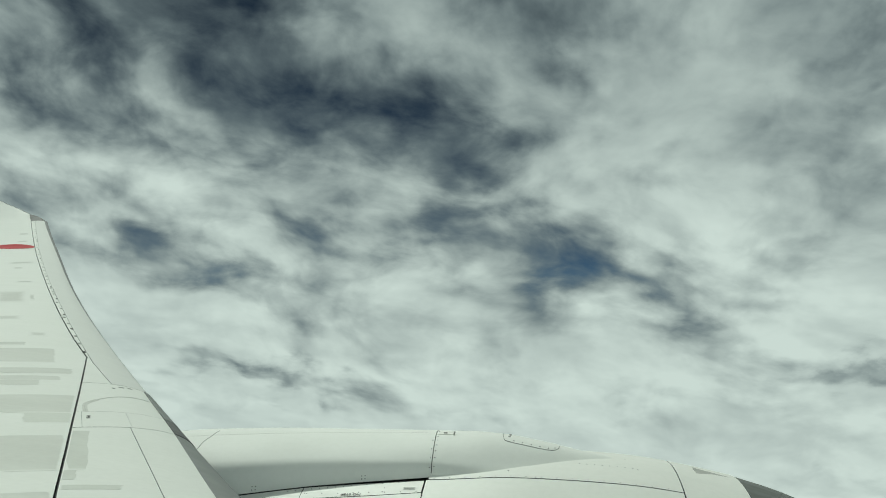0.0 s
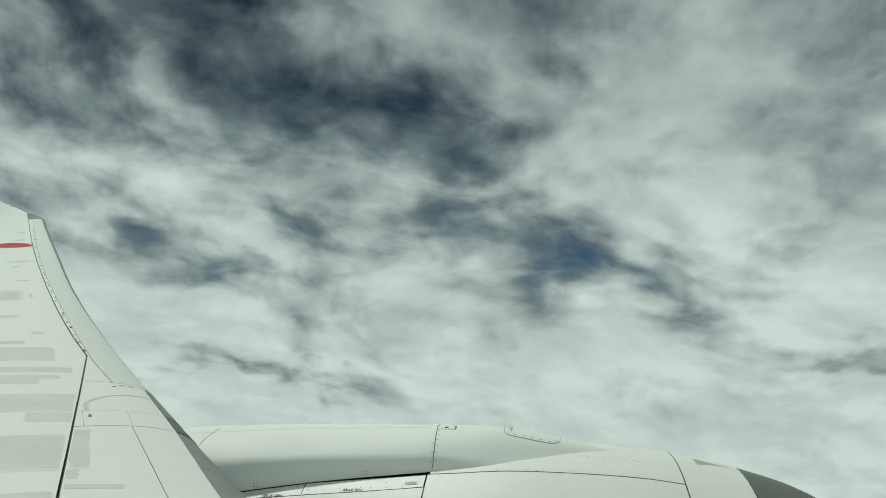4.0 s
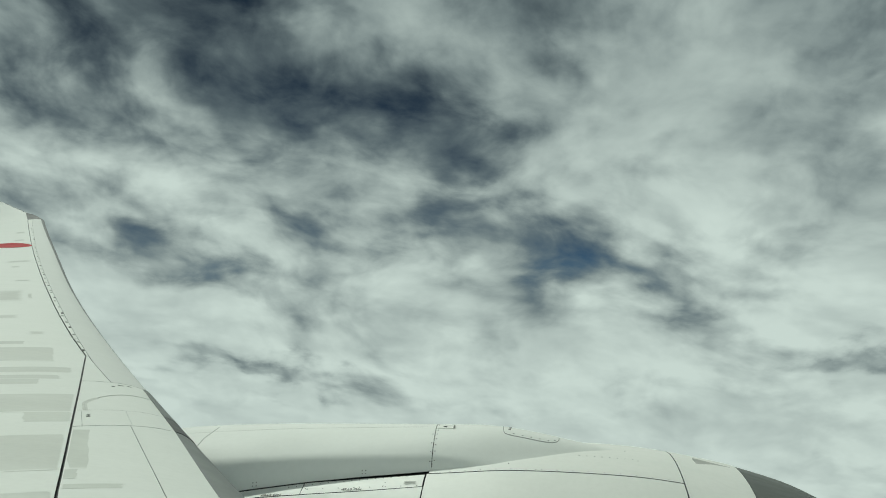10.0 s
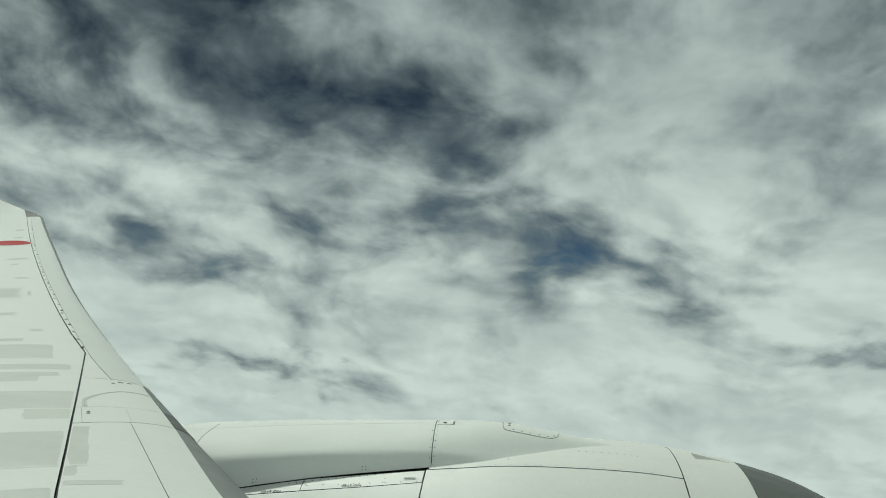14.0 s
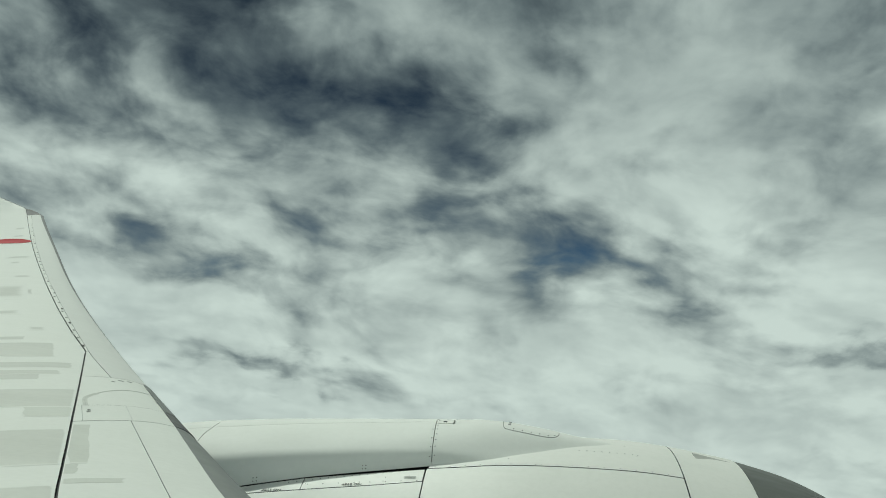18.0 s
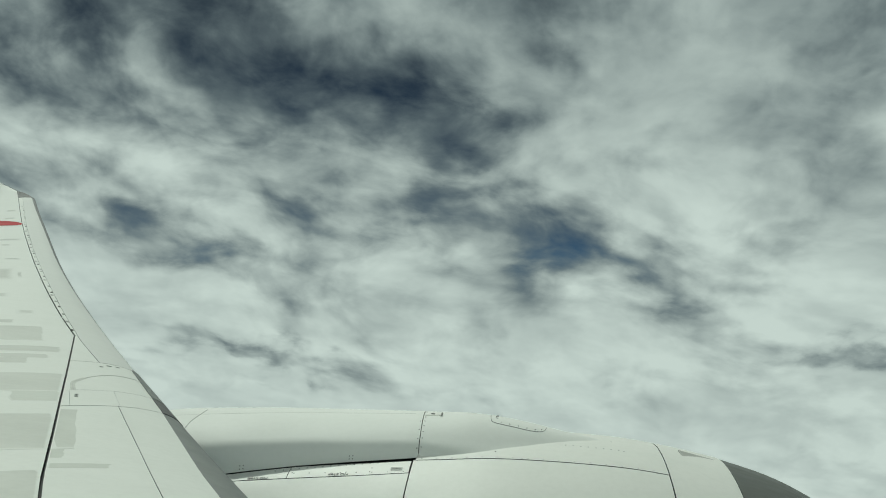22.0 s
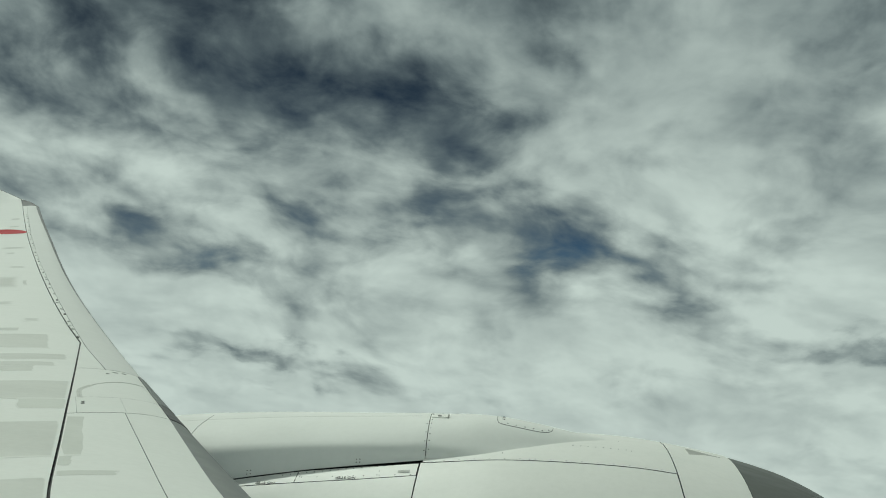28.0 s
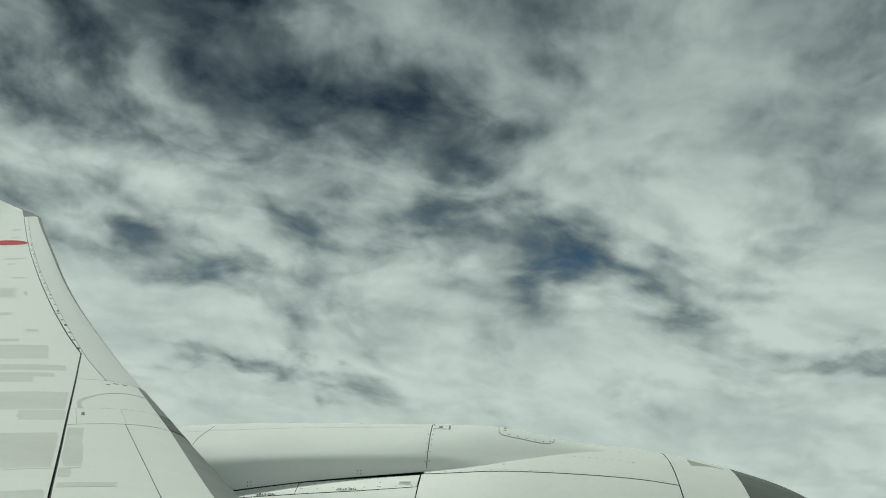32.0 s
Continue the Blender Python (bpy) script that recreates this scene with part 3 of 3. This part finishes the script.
def winglet(wing):
    """Behind the slat's end the tip sweeps back and turns up."""
    def tip_at(t, q):
        x, y, z = wing_at(TIP + t, root(CUT(t) + q * q))
        up = 0.9 * max(0.0, t - 0.7) ** 2.0
        far = 1 + 0.11 * t
        return (x * far, (y - 0.35 * up) * far, (z + LIFT(t) + up) * far)

    def under_at(t, q):
        x, y, z = tip_at(t, q)
        return (x + 0.02 * math.cos(min(1.0, q / 0.2) * math.pi / 2), y + 0.02, z - 0.10 * min(1.0, q / 0.25) ** 0.5 - 0.004)

    def notch_at(u, v):
        fore, peak = Vector(wing_at(TIP, 0.12)), Vector(tip_at(0.43, 0.0))
        a = Vector(wing_at(TIP, 0.12 + 0.38 * u)) - Vector((0, 0, 0.012))
        b = fore.lerp(peak, u) + Vector((0, 0, 0.02 * math.sin(math.pi * u)))
        return a.lerp(b, v)

    last = lambda t: root(max(0.3, chord(TIP) - CUT(t) * 0.9))
    part("winglet", sheet("winglet", tip_at, 0.0, 1.75, 0.0, last, 60, 24, M_WING, depth=0.002), wing, "white upswept winglet")
    part("winglet_outer_skin", sheet("winglet_outer_skin", under_at, 0.0, 1.75, 0.0, last, 40, 16, M_SLAT, depth=0.004, out=-1), wing)
    part("slat_end_face", sheet("slat_end_face", notch_at, 0.0, 1.0, 0.0, 1.0, 12, 8, M_SLAT_END, depth=0, out=1), wing, "dark grey face at the slat end")


# ---- engine: nacelle and pylon ----
TOE = radians(2.5)
AX = Vector((math.cos(TOE), -math.sin(TOE), 0))
SIDE = Vector((math.sin(TOE), math.cos(TOE), 0))
HUB = Vector((0, 3.2, -1.6))
RADIUS = table([(p[0], p[1]) for p in curve_through([(-2.3, 0.70), (-1.9, 0.80), (-1.2, 0.945), (-0.83, 0.985), (-0.26, 1.012), (0.0, 1.029), (0.3, 1.022), (0.49, 1.002),
                (0.72, 0.958), (0.85, 0.918), (0.97, 0.863), (1.06, 0.800)], 8)])
HUMP = table([(-1.7, 0.122), (-1.0, 0.092), (-0.26, 0.075), (-0.12, 0.066), (-0.03, 0.053), (0.10, 0.031), (0.20, 0.014), (0.27, 0.005), (0.319, -0.002)])
HALF = table([(-1.7, 24.0), (-0.81, 18.6), (-0.60, 15.9), (-0.45, 14.4), (-0.24, 12.6), (-0.10, 10.2), (0.07, 7.0), (0.24, 2.6), (0.32, 1.0)])


def around(s, phi, r):
    p = radians(phi)
    return HUB + AX * s + SIDE * (r * math.sin(p)) + Vector((0, 0, r * math.cos(p)))


def droop(s, phi):
    """The inlet leans: its joints lie farther forward down the sides."""
    return min(1.0, max(0.0, (s - 0.2) / 0.25)) * (-0.003 - 0.0006 * max(-40.0, min(40.0, phi)))


def cowl_at(s, phi):
    s += droop(s, phi)
    return around(s, phi, RADIUS(s))


def lip_at(k, phi):
    """The inlet's rolled lip: k from 0 at the joint over the front to 1 in the duct."""
    s, r = LIP[0](k), LIP[1](k)
    return around(s + droop(s, phi), phi, r)


_lip = curve_through([(0.700, 0.962), (0.85, 0.918), (0.97, 0.863), (1.06, 0.800), (1.105, 0.748), (1.11, 0.715), (1.08, 0.690), (0.98, 0.670), (0.80, 0.665)], 8)
LIP = [table([(i / (len(_lip) - 1), p[c]) for i, p in enumerate(_lip)]) for c in range(2)]


def hump_at(s, t):
    """The pylon's rounded back: t from -1 on the fuselage side over the top to 1."""
    k = min(1.0, max(0.0, (s + 0.24) / 0.24))
    w = HALF(s) * (1 + 0.35 * k)
    s = s - 0.010 * max(0.0, 1 - abs(t)) ** 1.3 * max(0.0, 1 - abs(s + 0.25) / 0.3)
    a = min(1.0, abs(t))
    # a broad back, a tight shoulder and a plain flank, which runs out into a flared foot over the nose
    fore = min(1.0, max(0.0, (s + 0.8) / 0.55))
    edge, drop = 0.85 + 0.08 * fore, 0.27 + 0.33 * fore
    back, flank = 1 - drop * (a / edge) ** 2, (1 - a) * (1 - drop) / (1 - edge)
    near = max(0.0, 0.34 - abs(back - flank)) / 0.34
    body = min(back, flank) - near * near * 0.085
    rise = (1 - k) * body + k * (1 - a ** 2.6) ** 1.9
    return around(s, w * t, RADIUS(s) - 0.004 + (HUMP(s) + 0.004) * rise)


def build_engine():
    eng = tagged(new("engine_nacelle"), "white turbofan nacelle with bare grey inlet lip and pylon fairing", "engine")
    n = lambda name, a, b, lo, hi, na, nb, m, **k: sheet(name, cowl_at, a, b, lo, hi, na, nb, m, **{"depth": 0.012, "edge": M_GAP, **k})
    inlet = part("inlet_cowl", n("inlet_cowl", 0.4957, 0.6970, -179.9, 179.9, 12, 120, M_COWL), eng)
    part("inlet_lip", sheet("inlet_lip", lip_at, 0.0, 1.0, -179.99, 179.99, 40, 120, M_LIP, depth=0.01, out=1), eng, "bare dark grey metal inlet lip")
    part("apron_panel", n("apron_panel", -0.2475, 0.4925, -13.9, 13.9, 40, 24, M_COWL), eng)
    for a, b in ((-150.0, -14.18), (14.18, 150.0)):
        part("fan_cowl", n("fan_cowl", -0.2535, 0.4920, a, b, 30, 60, M_COWL), eng)
    for sg in (-1, 1):
        # reverser: a narrow walkway strip beside the pylon in two lengths, and the large sleeve below it
        def low(s):
            return table([(-2.0, -27.0), (-0.72, -20.7), (-0.594, -20.0), (-0.436, -19.2), (-0.25, -18.0)])(s)
        hi = lambda s: -HALF(s) - 0.55 - 0.75 * max(0.0, (s + 0.6) / 0.35)
        for a, b in ((-1.30, -0.6175), (-0.6155, -0.2595)):
            f0, f1 = (low, hi) if sg < 0 else ((lambda s: -hi(s)), (lambda s: -low(s)))
            part("walkway_strip", n("walkway_strip", a, b, f0, f1, 30, 8, M_COWL, lift=-0.003), eng, "white strip stencilled no step")
        f0, f1 = (-160.0, (lambda s: low(s) - 0.5)) if sg < 0 else ((lambda s: 0.5 - low(s)), 160.0)
        part("reverser_sleeve", n("reverser_sleeve", -1.9, -0.2570, f0, f1, 40, 50, M_COWL), eng)
    part("lower_beam", n("lower_beam", -1.9, 0.4925, 150.3, 209.7, 40, 16, M_COWL, lift=-0.002), eng)
    part("inner_structure", sheet("inner_structure", cowl_at, -1.88, 0.75, -179.9, 179.9, 50, 90, M_GAP, depth=0, lift=-0.014), eng, "dark structure in the joints")
    # closed duct, fan face and nozzle
    duct = lambda s, phi: around(s, phi, 0.665 + 0.06 * (0.8 - s))
    part("inlet_duct", sheet("inlet_duct", duct, 0.15, 0.80, -179.9, 179.9, 6, 60, M_LINER, depth=0, out=-1), eng)
    disc = lambda r, phi: around(0.16 + 0.25 * max(0.0, 0.25 - r), phi, r)
    part("fan_face", sheet("fan_face", disc, 0.005, 0.71, -179.9, 179.9, 10, 48, M_LINER, depth=0, out=-1), eng)
    core = lambda s, phi: around(s, phi, 0.12 + 0.46 * max(0.0, (s + 3.0) / 1.3) ** 0.6)
    part("core_cowl", sheet("core_cowl", core, -2.98, -1.7, -179.9, 179.9, 16, 48, M_METAL_DARK, depth=0.01), eng)
    ring = lambda r, phi: around(-1.86, phi, r)
    part("nozzle_ring", sheet("nozzle_ring", ring, 0.4, 0.80, -179.9, 179.9, 4, 48, M_LINER, depth=0, out=-1), eng)

    pylon = part("pylon_fairing", sheet("pylon_fairing", hump_at, -1.7, -0.2437, -1.0, 1.0, 70, 40, M_PYLON, depth=0.012, edge=M_GAP), eng, "white rounded pylon fairing")
    part("pylon_nose_fairing", sheet("pylon_nose_fairing", hump_at, -0.2414, 0.319, -1.0, 1.0, 90, 48, M_PYLON, depth=0.004), eng, "smooth white fairing tapering onto the cowl")
    part("pylon_core", sheet("pylon_core", hump_at, -1.69, -0.20, -0.97, 0.97, 40, 20, M_GAP, depth=0, lift=-0.012), pylon)
    # pylon strut under the wing
    strut = lambda s, k: (HUB + AX * s) + SIDE * (0.19 * math.cos(math.pi * k)) + Vector((0, 0, 0.95 + 0.14 * math.sin(math.pi * k)))
    part("pylon_strut", sheet("pylon_strut", strut, -3.0, -1.2, 0.0, 1.0, 10, 12, M_PYLON, depth=0.0, out=1), pylon)
    # seam across the aft end of the pylon's back, and along its top
    part("pylon_seam", ribbon("pylon_seam", hump_at, [(-0.986, -0.60), (-0.983, -0.5), (-0.983, -0.37), (-0.976, -0.2), (-0.978, 0.0)], 0.0018, M_SEAM, lift=0.0006, steps=8), pylon)
    part("pylon_seam", ribbon("pylon_seam", hump_at, [(-1.06, -0.20), (-0.7, -0.15), (-0.27, -0.10)], 0.0012, M_SEAM_PALE, lift=0.0003, steps=20), pylon)

    # access door on the nose fairing
    door = curve_through([(-0.040, 0.32), (-0.036, 0.05), (-0.032, -0.23), (-0.018, -0.31), (0.04, -0.37), (0.100, -0.43), (0.124, -0.40), (0.136, -0.27), (0.139, -0.04)], 6)
    low_edge = table([(s, t) for s, t in door[12:]])
    hatch = part("access_door", sheet("access_door", hump_at, -0.030, 0.137, low_edge, 0.30, 40, 20, M_PYLON, depth=0.0008, lift=0.0008), eng, "white access door held by dark fasteners")
    part("door_seam", ribbon("door_seam", hump_at, door, 0.0013, M_SEAM, steps=2), hatch)
    small = stud_mesh("fastener", 0.0018, 0.001, M_RIVET)
    pale = stud_mesh("painted_fastener", 0.0022, 0.001, M_RIVET_PALE)
    bold = stud_mesh("door_fastener", 0.0024, 0.001, M_INK)
    studs("door_fastener", bold, hump_at, [*along([(-0.002, -0.26), (0.105, -0.36)], 5), (0.125, -0.29)], hatch, lift=0.0008)
    for t in (0.16, 0.04, -0.08):
        part("door_latch", ribbon("door_latch", hump_at, [(-0.020, t), (-0.012, t)], 0.004, M_INK, lift=0.002, steps=2), hatch)
    # hinge plate at the top of the joint
    plate = part("hinge_plate", ribbon("hinge_plate", hump_at, [(-0.238, -0.12), (-0.188, -0.12)], 0.034, M_COWL, lift=0.0015, steps=4), eng)
    part("hinge_slot", ribbon("hinge_slot", hump_at, [(-0.220, -0.12), (-0.209, -0.12)], 0.010, M_INK, lift=0.003, steps=2), plate)
    part("hinge_end", ribbon("hinge_end", hump_at, [(-0.187, -0.03), (-0.187, -0.20)], 0.004, M_SEAM, lift=0.003, steps=2), plate)
    # rows of fasteners beside the pylon joint
    studs("fastener", small, hump_at, [(-0.2485, t) for t in (-0.93, -0.80, -0.62, -0.40)], eng)
    studs("fastener", small, hump_at, [(-0.2355, t) for t in np.linspace(-0.92, 0.0, 8)], eng)
    # groups of four on the pylon's flank
    for s0, t0 in ((-0.770, -0.985), (-0.449, -0.982)):
        for ds in (0, 0.010):
            for dt in (0, 0.018):
                studs("fastener", small, hump_at, [(s0 + ds, t0 + dt)], eng)
    # walkway strip: fasteners along its upper edge and lower edge
    studs("fastener", small, cowl_at, [(s, -HALF(s) - 1.2) for s in np.linspace(-0.66, -0.29, 17)], eng, lift=-0.003)
    studs("fastener", small, cowl_at, [(s, -HALF(s) * 0.25 - 14.6) for s in np.linspace(-0.60, -0.275, 8)], eng, lift=-0.003)
    studs("fastener", small, cowl_at, [(-0.372, -16.6), (-0.30, -16.4), (-0.375, -17.9), (-0.445, -18.1), (-0.606, -18.4)], eng, lift=-0.003)
    # along the cowl's upper hinge line and on the apron
    studs("painted_fastener", pale, cowl_at, [(s, -13.5) for s in np.linspace(-0.23, 0.45, 16)], eng)
    studs("fastener", small, cowl_at, [(0.375, -6.8), (-0.012, -11.2), (0.07, -13.6)], eng)
    studs("painted_fastener", pale, cowl_at, [(s, -6.2 - 1.5 * (s - 0.21)) for s in np.linspace(0.20, 0.36, 8)], eng)
    studs("painted_fastener", pale, cowl_at, [(-0.02, -8.6), (0.345, -1.0), (0.2, -1.0)], eng)
    # wedge-shaped vane on the inlet cowl
    top = [around(s, p, RADIUS(s) + h) for s, p, h in ((0.556, 1.0, 0.005), (0.560, -2.2, 0.0), (0.672, 1.3, 0.0), (0.560, 3.6, 0.0), (0.556, 1.2, -0.01), (0.672, 1.3, -0.01))]
    part("vane", mesh_of("vane", top, [(0, 1, 2), (0, 2, 3), (0, 3, 4), (0, 4, 1), (1, 4, 5, 2), (3, 2, 5, 4)], M_VANE, [False] * 6), inlet, "small grey wedge-shaped vane")

    # stencilled words on the strip, read from the far side
    for s0, p0 in ((-0.436, -18.55), (-0.672, -20.0)):
        cu = bpy.data.curves.new("stencil", "FONT")
        cu.body = "NO STEP"
        cu.size = 0.0150
        cu.extrude = 0.0004
        ob = bpy.data.objects.new("stencil", cu)
        me = bpy.data.meshes.new_from_object(ob)
        bpy.data.objects.remove(ob)
        me.materials.clear()
        me.materials.append(M_INK)
        nrm = normal_at(cowl_at, s0, p0)
        right = -AX
        upv = nrm.cross(right).normalized()
        mat = Matrix((right, upv, nrm)).transposed().to_4x4()
        t = part("stencil", me, eng, "black stencilled words no step")
        t.matrix_local = Matrix.Translation(cowl_at(s0, p0) - nrm * 0.0022) @ mat
    for k in range(2):
        part("stencil_bar", ribbon("stencil_bar", cowl_at, [(-0.315, -16.6 - 0.55 * k), (-0.280, -16.6 - 0.55 * k)], 0.006, M_INK_PALE, lift=-0.0018, steps=3), eng)
    return eng


# ---- fuselage behind the eye, with the window it looks through ----
def build_fuselage():
    cy, cz, R = -1.767, -0.35, 1.88
    xs = [-9, -6, -4, -2.5, -1.5, -0.8, -0.4, -0.13, 0.13, 0.4, 0.8, 1.5, 2.5, 4, 6]
    lows, highs = -0.17, 0.17
    a0, a1 = math.asin((lows - cz) / R), math.asin((highs - cz) / R)
    angs = [a0 - (2 * math.pi - (a1 - a0)) * k / 46 for k in range(46)]
    angs = [a1] + [a0] + angs[1:]
    v, f, sm = [], [], []
    for rr in (R, R - 0.05):
        for x in xs:
            for a in angs:
                v.append((x, cy + rr * math.cos(a), cz + rr * math.sin(a)))
    na, nx = len(angs), len(xs)
    id_ = lambda o, i, j: o * nx * na + i * na + j % na
    hole = xs.index(-0.13)
    for o in (0, 1):
        for i in range(nx - 1):
            for j in range(na):
                if i == hole and j == 0:
                    continue
                q = (id_(o, i, j), id_(o, i, j + 1), id_(o, i + 1, j + 1), id_(o, i + 1, j))
                f.append(q if o == 0 else q[::-1])
                sm.append(True)
    c = [(hole, 0), (hole + 1, 0), (hole + 1, 1), (hole, 1)]
    for k in range(4):
        (i, j), (i2, j2) = c[k], c[(k + 1) % 4]
        f.append((id_(0, i, j), id_(0, i2, j2), id_(1, i2, j2), id_(1, i, j)))
        sm.append(False)
    for i in (0, nx - 1):
        f.append(tuple(id_(0, i, j) for j in range(na)))
        sm.append(False)
    ob = new("fuselage", mesh_of("fuselage", v, f, M_SKIN, sm))
    tagged(ob, "plain white fuselage wall with the cabin window opening", "fuselage", kind="structure")


build_wing()
build_engine()
build_fuselage()
